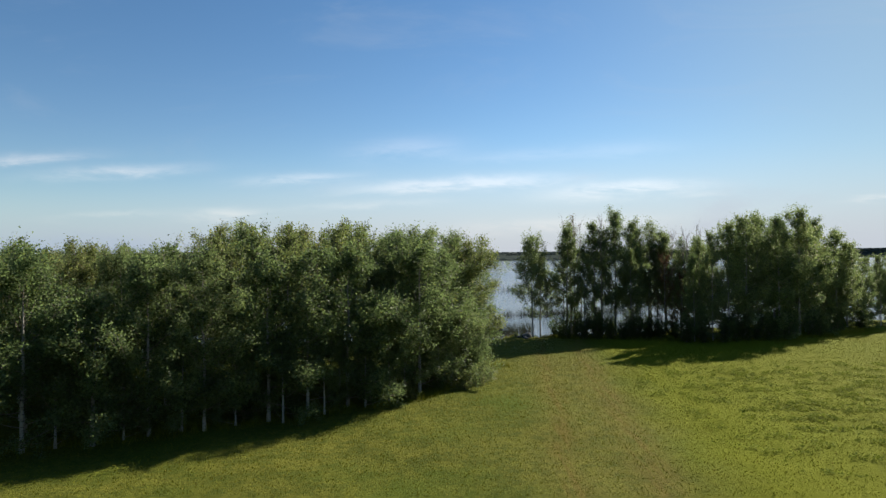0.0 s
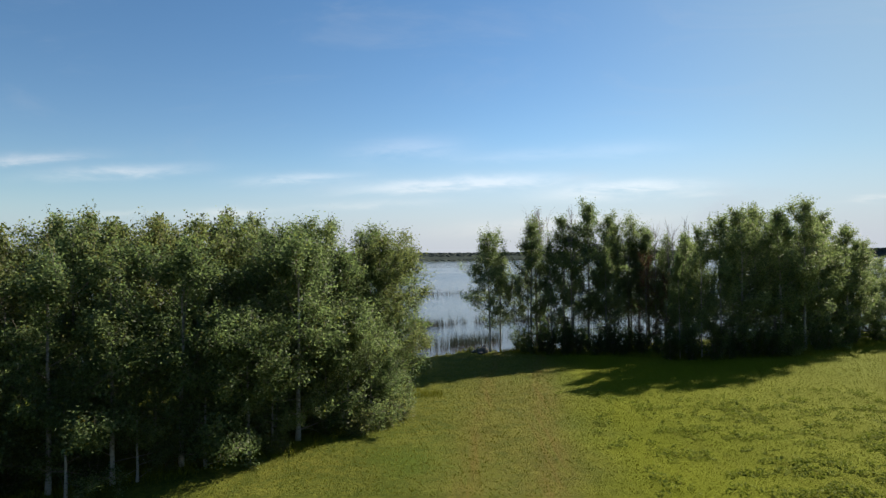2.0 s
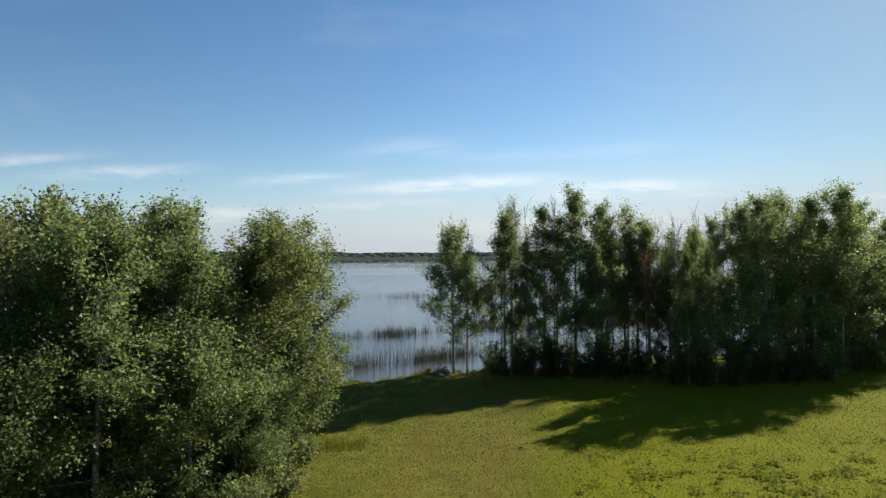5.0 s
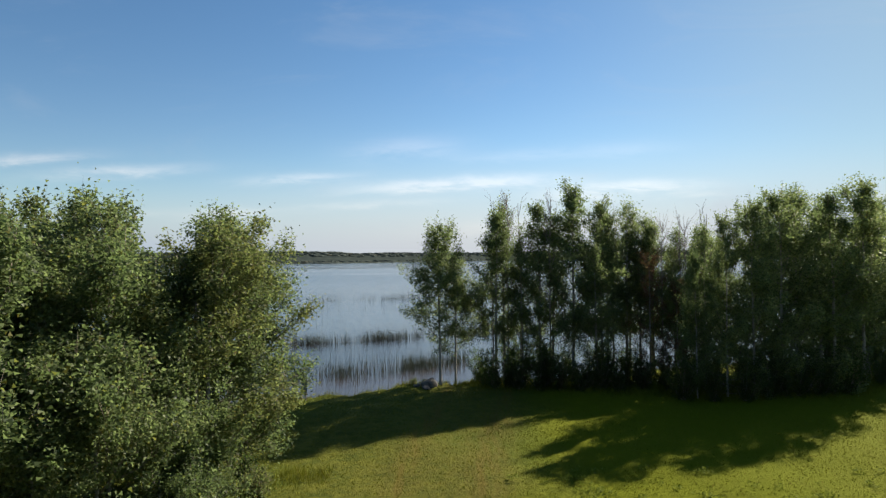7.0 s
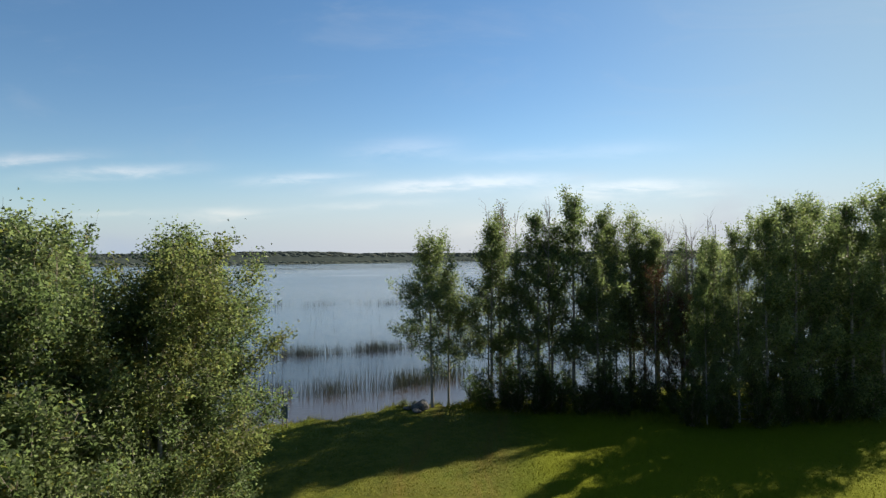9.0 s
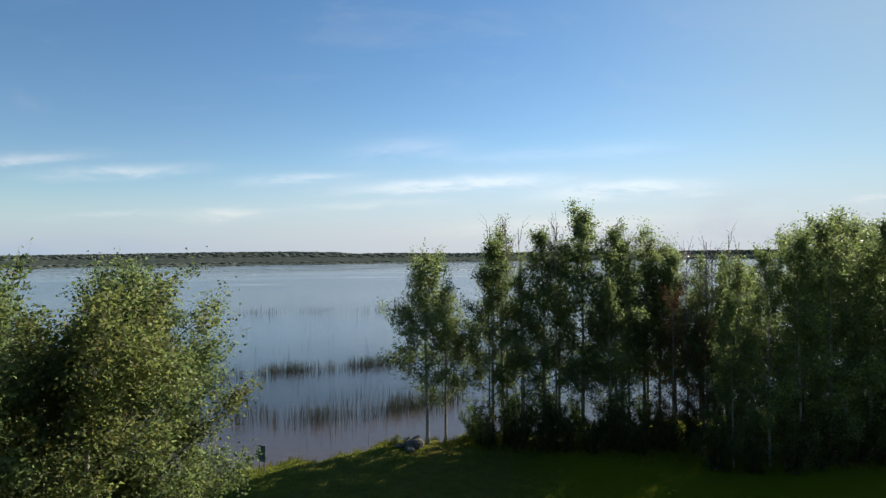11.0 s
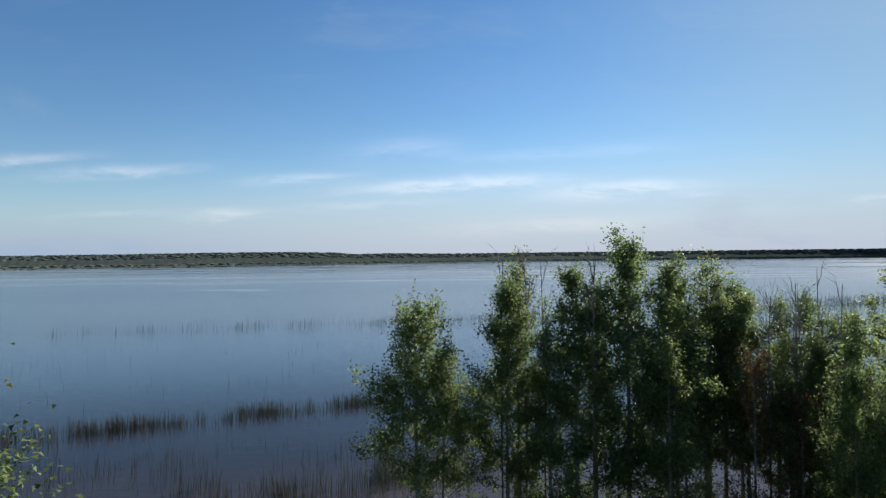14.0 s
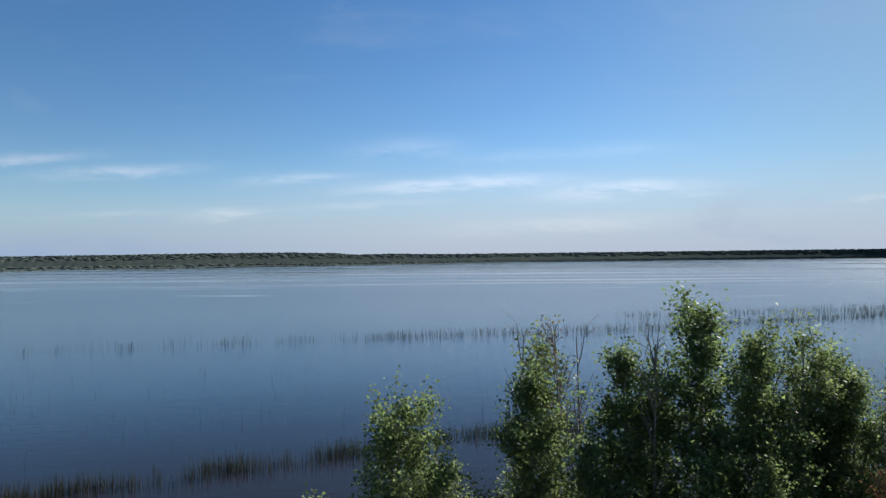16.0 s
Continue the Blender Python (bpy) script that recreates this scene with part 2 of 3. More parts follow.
SIGN_BLUE, n, s, place, _ = material("weathered_blue_board")
n.put(s.inputs["Base Color"], n.mix(n.range(n.noise(place, 6.0, 5.0), 0.35, 0.7), (0.030, 0.075, 0.125), (0.055, 0.105, 0.155)))
s.inputs["Roughness"].default_value = 0.6
POST_WOOD, n, s, place, _ = material("grey_post_wood")
n.put(s.inputs["Base Color"], n.mix(n.noise(n.mapped(place, (20, 20, 2)), 1.0, 4.0), (0.12, 0.10, 0.08), (0.24, 0.21, 0.17)))
s.inputs["Roughness"].default_value = 0.85
STONE, n, s, place, _ = material("shore_stone")
n.put(s.inputs["Base Color"], n.mix(n.range(n.noise(place, 4.0, 6.0, 0.65), 0.35, 0.68), (0.04, 0.038, 0.034), (0.12, 0.112, 0.10)))
n.put(s.inputs["Normal"], n.bump(n.noise(place, 9.0, 5.0), 0.6, 0.05))
s.inputs["Roughness"].default_value = 0.9


# ---------------------------------------------------------------- mesh helpers
def mesh_from(name, verts, faces, mat, smooth=False):
    """verts (n, 3) and faces (m, k) as arrays, all faces with k corners."""
    verts, faces = np.asarray(verts, np.float32), np.asarray(faces, np.int32)
    me = bpy.data.meshes.new(name)
    me.vertices.add(len(verts))
    me.vertices.foreach_set("co", verts.ravel())
    k = faces.shape[1]
    me.loops.add(faces.size)
    me.loops.foreach_set("vertex_index", faces.ravel())
    me.polygons.add(len(faces))
    me.polygons.foreach_set("loop_start", np.arange(len(faces), dtype=np.int32) * k)
    me.polygons.foreach_set("use_smooth", np.full(len(faces), smooth))
    me.materials.append(mat)
    me.update(calc_edges=True)
    return me


def part(name, me, parent, label=""):
    ob = new(name, me)
    ob.parent = parent
    return tagged(ob, label) if label else ob


def tube(points, radii, sides):
    """Rings of a tapered tube along points; verts and quads."""
    points = np.asarray(points, float)
    n = len(points)
    way = np.gradient(points, axis=0)
    way /= np.linalg.norm(way, axis=1)[:, None] + 1e-9
    helper = np.where(np.abs(way[:, 2:3]) > 0.9, [[1.0, 0, 0]], [[0, 0, 1.0]])
    a = np.cross(way, helper)
    a /= np.linalg.norm(a, axis=1)[:, None] + 1e-9
    b = np.cross(way, a)
    turn = np.arange(sides) * 2 * np.pi / sides
    ring = a[:, None] * np.cos(turn)[None, :, None] + b[:, None] * np.sin(turn)[None, :, None]
    verts = points[:, None] + ring * np.asarray(radii)[:, None, None]
    i, j = np.meshgrid(np.arange(n - 1), np.arange(sides), indexing="ij")
    k = (j + 1) % sides
    faces = np.stack([i * sides + j, i * sides + k, (i + 1) * sides + k, (i + 1) * sides + j], -1)
    return verts.reshape(-1, 3), faces.reshape(-1, 4)


def joined(pieces):
    verts, faces, base = [], [], 0
    for v, f in pieces:
        verts.append(v), faces.append(f + base)
        base += len(v)
    return np.concatenate(verts), np.concatenate(faces)


def leaf_blades(centres, size, rng, up=0.5, slim=0.78):
    """A small pointed leaf, slightly turned to the light, at each centre."""
    m = len(centres)
    normal = rng.normal(size=(m, 3)) + [0, 0, up]
    normal /= np.linalg.norm(normal, axis=1)[:, None]
    along = np.cross(normal, rng.normal(size=(m, 3)))
    along /= np.linalg.norm(along, axis=1)[:, None] + 1e-9
    across = np.cross(normal, along)
    length = (size * rng.uniform(0.7, 1.3, m))[:, None]
    verts = np.stack([centres - along * length * 0.42 - across * length * slim * 0.5, centres - along * length * 0.42 + across * length * slim * 0.5,
                      centres + along * length * 0.6], 1)
    return verts.reshape(-1, 3), np.arange(3 * m).reshape(m, 3)


# ---------------------------------------------------------------- trees
def make_tree(kind, seed, height, radius, clear, leaves, leaf_mat, leaf=0.12, trunk=0.10, lean=0.06, full=0.5, loose=0.17, steep=28, name="aspen_tree"):
    """An aspen: slightly bent trunk, rising limbs with twigs, leaves in loose sprays along the twigs."""
    rng = np.random.default_rng(seed)
    root = new(name)
    steps = 12
    s = np.linspace(0, 1, steps)
    bend = np.cumsum(rng.normal(0, 0.04, (steps, 2)), 0) * height / 12 * s[:, None] + rng.normal(0, lean, 2) * s[:, None] ** 1.5
    stem = np.column_stack([bend - bend[0], s * height * 0.97])
    stem[0, 2] = -0.25
    thick = trunk * (1 - s) ** 0.8 + 0.012
    thick[0] *= 1.35
    part("trunk", mesh_from("trunk", *tube(stem, thick, 8), BARK, True), root)
    limbs, sprays = [], []
    count = int(height * 2.5)
    for i in range(count):
        t = clear + (0.975 - clear) * ((i + rng.uniform(0, 1)) / count)
        u = (t - clear) / (1 - clear)
        foot = np.array([np.interp(t, s, stem[:, k]) for k in range(3)])
        az = i * 2.4 + rng.normal(0, 0.5)
        rise = radians(steep + (62 - steep) * u + 6 * u * u + rng.normal(0, 13))
        long = radius * (min(1.0, 0.72 + u * 1.4) * (1 - u) ** full + 0.12) * rng.uniform(0.65, 1.15)
        way = np.array([math.cos(az) * math.cos(rise), math.sin(az) * math.cos(rise), math.sin(rise)])
        k = np.linspace(0, 1, 5)[:, None]
        line = foot + way * long * k + np.array([0, 0, 0.18 * long]) * k ** 2 + np.cumsum(rng.normal(0, 0.035 * long, (5, 3)), 0) * k
        limbs.append(tube(line, np.linspace(max(0.014, 0.34 * np.interp(t, s, thick)), 0.007, 5), 4))
        shoots = [(line, way, long)]
        for j in range(2 + int(long * 1.1)):
            q = rng.uniform(0.25, 0.9)
            start = np.array([np.interp(q, k[:, 0], line[:, c]) for c in range(3)])
            sw = way * 0.8 + rng.normal(0, 0.5, 3) + [0, 0, 0.3]
            sw /= np.linalg.norm(sw)
            size = long * rng.uniform(0.25, 0.5)
            sub = start + sw * size * k + np.array([0, 0, 0.15 * size]) * k ** 2
            limbs.append(tube(sub[::2], [0.012, 0.009, 0.005], 3))
            shoots.append((sub, sw, size))
        for sub, sw, size in shoots:
            for j in range(int(2 + size * 2.4)):
                q = rng.uniform(0.2, 1.0)
                start = np.array([np.interp(q, k[:, 0], sub[:, c]) for c in range(3)])
                tw = sw * 0.6 + rng.normal(0, 0.55, 3) + [0, 0, 0.3]
                tw /= np.linalg.norm(tw)
                end = start + tw * rng.uniform(0.25, 0.75)
                if rng.uniform() < 0.3:
                    limbs.append(tube(np.array([start, end]), [0.006, 0.003], 3))
                sprays.append((start, end, 1.0))
            sprays.append((sub[2], sub[4] + sw * 0.12, 1.3))
    for j in range(6):
        start = stem[-1] + [rng.normal(0, 0.14), rng.normal(0, 0.14), -0.1 - 0.2 * j]
        sprays.append((start, start + np.array([rng.normal(0, 0.2), rng.normal(0, 0.2), 0.4]), 0.45))
    for j in rng.integers(0, len(sprays), int(height * 9)):  # thin upright whips that fray the outline
        start, end, _ = sprays[j]
        tip = end + np.array([rng.normal(0, 0.12), rng.normal(0, 0.12), rng.uniform(0.35, 0.85)])
        limbs.append(tube(np.array([start, end, tip]), [0.008, 0.006, 0.003], 3))
        sprays.append((end, tip, 0.6))
    part("branching", mesh_from("branching", *joined(limbs), TWIG, True), root)
    weight = np.array([w * rng.uniform(0.1, 1.0) ** 1.5 for _, _, w in sprays])
    pick = rng.choice(len(sprays), leaves, p=weight / weight.sum())
    a, b = np.array([p[0] for p in sprays])[pick], np.array([p[1] for p in sprays])[pick]
    centres = a + (b - a) * rng.uniform(0.0, 1.15, (leaves, 1)) + rng.normal(0, loose, (leaves, 3))
    part("crown", mesh_from("crown", *leaf_blades(centres, leaf, rng), leaf_mat), root)
    return root, float(np.percentile(centres[:, 2], 99.8))


def make_bare_tree(seed, height, spread, red=0):
    """A dead young tree: a thin grey stem with bare forked twigs, a few withered leaves at most."""
    rng = np.random.default_rng(seed)
    root = new("dead_tree")
    s = np.linspace(0, 1, 9)
    stem = np.column_stack([np.cumsum(rng.normal(0, 0.05, 9)) * s, np.cumsum(rng.normal(0, 0.05, 9)) * s, s * height])
    stem[0, 2] = -0.2
    part("trunk", mesh_from("trunk", *tube(stem, 0.050 * (1 - s) + 0.020, 6), DEAD, True), root)
    limbs, ends = [], []
    for i in range(int(height * 2.2)):
        t = rng.uniform(0.4, 0.97)
        foot = np.array([np.interp(t, s, stem[:, k]) for k in range(3)])
        az, rise = rng.uniform(0, 6.28), radians(rng.uniform(50, 75))
        way = np.array([math.cos(az) * math.cos(rise), math.sin(az) * math.cos(rise), math.sin(rise)])
        long = spread * rng.uniform(0.6, 1.3) * (1.15 - t * 0.5)
        line = np.array([foot + way * long * q + [0, 0, 0.25 * long * q * q] + rng.normal(0, 0.02, 3) for q in np.linspace(0, 1, 5)])
        limbs.append(tube(line, np.linspace(0.024, 0.009, 5), 4))
        for j in range(4):
            a = line[1 + j % 4]
            b = a + (way + rng.normal(0, 0.5, 3)) * long * 0.35
            limbs.append(tube(np.array([a, (a + b) / 2, b]), [0.011, 0.009, 0.006], 3))
            ends.append(b)
    part("branching", mesh_from("branching", *joined(limbs), DEAD, True), root)
    if red:
        ends = np.array([e for e in ends if e[2] > height * 0.72])
        centres = ends[rng.integers(0, len(ends), red)] + rng.normal(0, 0.11, (red, 3))
        part("withered_leaves", mesh_from("withered_leaves", *leaf_blades(centres, 0.09, rng), LEAF_RED), root, "withered red-brown leaves")
    return root


def make_shrub(seed, height, radius, leaves, mat):
    rng = np.random.default_rng(seed)
    root = new("shrub")
    stems, ends = [], []
    for i in range(16):
        az, lean = rng.uniform(0, 6.28), rng.uniform(0.1, 1.0)
        tip = np.array([math.cos(az) * radius * lean, math.sin(az) * radius * lean, height * (1.05 - 0.5 * lean ** 2) * rng.uniform(0.7, 1.05)])
        line = np.array([tip * [q ** 0.8, q ** 0.8, q] + [0, 0, -0.1 * (1 - q)] + rng.normal(0, 0.03, 3) for q in np.linspace(0, 1, 5)])
        stems.append(tube(line, np.linspace(0.022, 0.005, 5), 4))
        for j in range(9):
            a = line[1 + j % 4]
            b = a + rng.normal(0, 0.22, 3) + [0, 0, 0.12]
            stems.append(tube(np.array([a, (a + b) / 2, b]), [0.006, 0.005, 0.003], 3))
            ends.append((a, b))
    part("stem", mesh_from("stem", *joined(stems), TWIG, True), root)
    pick = rng.integers(0, len(ends), leaves)
    a, b = np.array([e[0] for e in ends])[pick], np.array([e[1] for e in ends])[pick]
    centres = a + (b - a) * rng.uniform(0.1, 1.2, (leaves, 1)) + rng.normal(0, 0.10, (leaves, 3))
    centres[:, 2] = np.maximum(centres[:, 2], 0.03)
    part("foliage", mesh_from("foliage", *leaf_blades(centres, 0.10, rng), mat), root)
    return root


# ---------------------------------------------------------------- the lie of the land
SHORE_X = [-1500, -400, -60, -10, 1.5, 8, 15, 30, 60, 200, 900]
SHORE_Y = [-500, -80, 59, 68.5, 71.6, 76.0, 78.8, 82, 92, 130, 260]
WATER_Z = -1.3


def ground_z(x, y):
    """Lawn near zero with soft swells, a short bank, then the lake bed."""
    x, y = np.asarray(x, float), np.asarray(y, float)
    wob = 0.5 * np.sin(x * 0.9) + 0.35 * np.sin(x * 2.3 + 1) + 0.2 * np.sin(x * 5.1)
    off = y - np.interp(x, SHORE_X, SHORE_Y) - wob
    swell = 0.10 * np.sin(x * 0.21 + 0.6) * np.cos(y * 0.17) + 0.05 * np.sin(x * 0.6 + y * 0.45) + 0.02 * np.sin(x * 1.7) * np.sin(y * 1.9)
    bank = np.clip((off + 1.2) / 3.4, 0, 1)
    bank = bank * bank * (3 - 2 * bank)
    deep = np.clip((off - 2) / 60, 0, 1)
    return swell * (1 - bank) - 1.75 * bank - 3.0 * deep


def spread(lo, hi, fine_lo, fine_hi, step, far):
    mid = np.arange(fine_lo, fine_hi + step / 2, step)
    ends = []
    for edge, limit, sign in ((fine_lo, lo, -1), (fine_hi, hi, 1)):
        v, d, out = edge, step, []
        while abs(v) < abs(limit) or v * sign < 0:
            d = min(d * 1.22, far)
            v += sign * d
            out.append(v)
        ends.append(out)
    return np.concatenate([ends[0][::-1], mid, ends[1]])


gx, gy = spread(-4800, 4800, -45, 66, 0.5, 500), spread(-1500, 4800, 8, 96, 0.5, 500)
X, Y = np.meshgrid(gx, gy)
Z = ground_z(X, Y)
w, h = len(gx), len(gy)
i, j = np.meshgrid(np.arange(h - 1), np.arange(w - 1), indexing="ij")
quads = np.stack([i * w + j, i * w + j + 1, (i + 1) * w + j + 1, (i + 1) * w + j], -1).reshape(-1, 4)
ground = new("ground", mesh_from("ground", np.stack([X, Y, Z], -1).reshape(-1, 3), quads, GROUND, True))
tagged(ground, "mown green lawn with worn wheel tracks sloping to a lake", "lawn", kind="structure")

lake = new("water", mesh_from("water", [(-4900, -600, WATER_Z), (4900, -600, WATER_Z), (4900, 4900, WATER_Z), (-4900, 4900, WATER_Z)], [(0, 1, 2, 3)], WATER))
tagged(lake, "calm blue lake with light ripples and smooth lanes", "lake", kind="structure")

# far shore: wooded ridge round the lake; shore distance and ridge height against the side slope
FAR_SIDE = [-1.6, -0.72, -0.68, -0.45, -0.17, 0.0, 0.15, 0.4, 0.75, 1.6]
FAR_DIST = [900, 1420, 1480, 1750, 2150, 2750, 3400, 4100, 4600, 4600]
RIDGE_SIDE = [-1.6, -0.74, -0.55, -0.36, -0.25, -0.17, -0.14, -0.08, 0.0, 0.3, 0.75, 1.6]
RIDGE_UP = [0.010, 0.0125, 0.0135, 0.0150, 0.0150, 0.0135, 0.0105, 0.0115, 0.0100, 0.0105, 0.0120, 0.012]
EYE_FAR = 11.0
side = np.linspace(-1.5, 1.5, 900)
bands = np.linspace(0, 1, 12)
S, B = np.meshgrid(side, bands)
near = np.interp(S, FAR_SIDE, FAR_DIST)
dist = near + (4800 - near) * B
lift = np.interp(S, RIDGE_SIDE, RIDGE_UP) * dist + EYE_FAR
rise = np.clip(B * 2.6, 0, 1) ** 0.8
FZ = WATER_Z - 1 + rise * (lift + 1) * (0.96 + 0.04 * np.sin(S * 90 + B * 20)) + 1.2 * np.sin(S * 400) * rise
w, h = len(side), len(bands)
i, j = np.meshgrid(np.arange(h - 1), np.arange(w - 1), indexing="ij")
quads = np.stack([i * w + j, i * w + j + 1, (i + 1) * w + j + 1, (i + 1) * w + j], -1).reshape(-1, 4)
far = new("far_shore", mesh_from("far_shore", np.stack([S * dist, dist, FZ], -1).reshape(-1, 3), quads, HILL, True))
tagged(far, "low dark green wooded ridge on the far shore", "hill", kind="structure")

rng = np.random.default_rng(5)
pieces = []
count = 9000
fs = rng.uniform(-0.95, 0.95, count)
fb = rng.choice([0.004, 0.012, 0.05, 0.3, 0.39], count, p=[0.40, 0.22, 0.12, 0.13, 0.13]) * rng.uniform(0.7, 1.3, count)
near = np.interp(fs, FAR_SIDE, FAR_DIST)
fd = near + (4800 - near) * fb
fl = np.interp(fs, RIDGE_SIDE, RIDGE_UP) * fd + EYE_FAR
fz = WATER_Z - 1 + np.clip(fb * 2.6, 0, 1) ** 0.8 * (fl + 1)
turn = np.arange(5) * 2 * np.pi / 5
for k in range(count):
    hgt, rad = rng.uniform(3.0, 5.5) * (0.7 + fd[k] / 9000), rng.uniform(7.0, 18.0) * (0.6 + fd[k] / 5000)
    rings = [(0.0, 0.9), (0.55, 1.0), (1.0, 0.2)]
    v = np.array([(rad * q * math.cos(a) * rng.uniform(0.75, 1.25), rad * q * math.sin(a), hgt * p * rng.uniform(0.9, 1.08)) for p, q in rings for a in turn])
    f = np.array([(r * 5 + c, r * 5 + (c + 1) % 5, (r + 1) * 5 + (c + 1) % 5, (r + 1) * 5 + c) for r in range(2) for c in range(5)])
    pieces.append((v + [fs[k] * fd[k], fd[k], max(fz[k], WATER_Z) - 1.5], f))
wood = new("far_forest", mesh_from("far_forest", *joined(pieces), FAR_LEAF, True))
tagged(wood, "distant mixed forest along the far lake shore", "forest", kind="stuff")


# ---------------------------------------------------------------- trees of the grove and of the shore
def stand(root, x, y, turn=0.0, size=1.0, tall=None):
    return pose(x, y, float(ground_z(x, y)) - 0.02, 0, 0, turn) @ Matrix.Diagonal((size, size, tall or size, 1))


def again(root, m):
    """A copy of a thing that already stands somewhere, at m, free of its first size."""
    return copy_thing(root, m @ Matrix.Diagonal([1 / k for k in root.scale] + [1]))


class Nursery:
    """Grows one tree of each sort and sets copies of it."""

    def __init__(self):
        self.sorts = {}

    def sort(self, key, root, height):  # height: of the highest leaves
        self.sorts[key] = [root, height, False]

    def set(self, key, x, y, height, turn, label, group, wide=1.0):
        root, own, used = self.sorts[key]
        size = height / own
        m = stand(root, x, y, turn, size * wide, size)
        if used:
            ob = again(root, m)
        else:
            root.matrix_basis = m
            ob, self.sorts[key][2] = root, True
        return tagged(ob, label, "tree", group)


grow = Nursery()
for key, seed, height, radius, clear, leaves, leaf, full, mat in (
        ("g1", 11, 12.5, 4.4, 0.10, 32000, 0.112, 0.42, LEAF), ("g2", 12, 12.0, 4.0, 0.10, 30000, 0.110, 0.45, LEAF), ("g3", 13, 11.0, 4.2, 0.08, 30000, 0.110, 0.42, LEAF_YELLOW),
        ("g4", 14, 9.0, 3.5, 0.06, 25000, 0.106, 0.45, LEAF), ("g5", 15, 7.0, 2.7, 0.04, 16000, 0.102, 0.45, LEAF),
        ("i1", 16, 12.5, 4.0, 0.15, 13000, 0.17, 0.40, LEAF_YELLOW), ("i2", 17, 12.0, 4.0, 0.15, 13000, 0.17, 0.42, LEAF),
        ("s1", 21, 12.5, 2.9, 0.26, 17000, 0.122, 0.48, LEAF_SHORE), ("s2", 22, 14.0, 2.7, 0.22, 16000, 0.122, 0.48, LEAF_SHORE), ("s3", 23, 15.3, 3.3, 0.16, 21000, 0.126, 0.45, LEAF_SHORE),
        ("s4", 24, 14.5, 3.9, 0.03, 23000, 0.14, 0.40, LEAF_SHORE), ("s5", 25, 13.5, 2.5, 0.20, 12000, 0.115, 0.6, LEAF_SHORE), ("red", 26, 9.5, 2.7, 0.06, 5000, 0.11, 0.45, LEAF_RED)):
    grow.sort(key, *make_tree(key, seed, height, radius, clear, leaves, mat, leaf, 0.06 + height * 0.0028, full=full + (0.12 if key[0] == "s" else 0.04), steep=28 if key in ("s1", "s2", "s3", "s5") else 8 if key in ("g4", "g5") else 17))

def inside(x, y, poly):
    hit = False
    for (xa, ya), (xb, yb) in zip(poly, poly[1:] + poly[:1]):
        if (ya > y) != (yb > y) and x < (xb - xa) * (y - ya) / (yb - ya) + xa:
            hit = not hit
    return hit


def scatter(poly, gap, taken, rng, tries=6000):
    xs, ys = [p[0] for p in poly], [p[1] for p in poly]
    out = []
    for _ in range(tries):
        x, y = rng.uniform(min(xs), max(xs)), rng.uniform(min(ys), max(ys))
        if inside(x, y, poly) and all((x - a) ** 2 + (y - b) ** 2 > gap * gap for a, b in taken):
            taken.append((x, y)), out.append((x, y))
    return out


GROVE = "aspens of the grove"
SHORE = "aspens along the lake shore"
GREEN = "leafy green aspen with a pale trunk, in a dense grove"
TURNING = "aspen with yellowish green leaves, in a dense grove"
YOUNG = "young bushy aspen leafed to the ground, at the grove's edge"
EDGE = [  # sort, x, y, height, turn
    ("g1", 0.4, 56.4, 12.3, 20), ("g2", 0.8, 57.0, 11.2, 300), ("g1", -1.9, 51.2, 12.5, 250), ("g3", 1.5, 52.4, 11.7, 80), ("g4", 1.1, 52.6, 10.0, 200),
    ("g5", 1.2, 50.2, 7.0, 30), ("g4", -0.2, 48.4, 10.6, 300), ("g5", 0.4, 46.6, 7.4, 190), ("g4", -1.8, 44.6, 11.2, 70), ("g5", -3.8, 42.4, 7.8, 120),
    ("g4", -6.4, 41.6, 9.8, 10), ("g5", -8.6, 39.6, 7.2, 230), ("g4", -10.8, 38.6, 9.4, 160), ("g2", -13.84, 36.3, 9.6, 45), ("g4", -16.6, 35.4, 9.2, 280),
    ("g5", -18.6, 33.4, 7.4, 330), ("g4", -21.4, 32.0, 9.4, 100), ("g4", -25.2, 29.6, 9.4, 215), ("g3", -18.6, 50.5, 12.0, 75)]
taken = []
for key, x, y, tall, turn in EDGE:
    label = TURNING if key in ("g3", "i1") else YOUNG if key in ("g4", "g5") else GREEN
    grow.set(key, x + (0.2 if x > -1 else 0.0), y - (0.0 if x > -5 else 1.0), tall + (0.0 if x > -5 else 1.0), turn, label, GROVE, 1.25 if x > -3 and tall > 11 else 1.06 if x > -3 else 1.18)
    taken.append((x, y))
# a hem of young growth along the grove's foot
for x, y, tall, turn in ((0.6, 53.8, 5.2, 0), (1.0, 51.4, 4.6, 75), (1.7, 48.4, 4.8, 130), (-0.4, 45.2, 5.4, 215), (-2.8, 43.2, 4.6, 280), (-5.2, 41.6, 5.6, 20), (-7.6, 40.0, 4.8, 95),
                         (-9.8, 38.4, 5.2, 160), (-12.4, 37.6, 4.6, 245), (-15.0, 36.2, 5.4, 305), (-17.6, 34.8, 4.8, 40), (-20.2, 33.0, 5.6, 110), (-23.4, 31.2, 5.0, 190)):
    grow.set("g5", x, y - (0.0 if x > -5 else 1.2), tall, turn, YOUNG, GROVE, 1.15)
    taken.append((x, y))
rng = np.random.default_rng(3)
grove = [(-29, 29.5), (-22, 34.0), (-14, 39), (-6, 43.5), (-2, 47), (1.0, 52), (1.0, 56.5), (-6, 58.5), (-44, 57)]
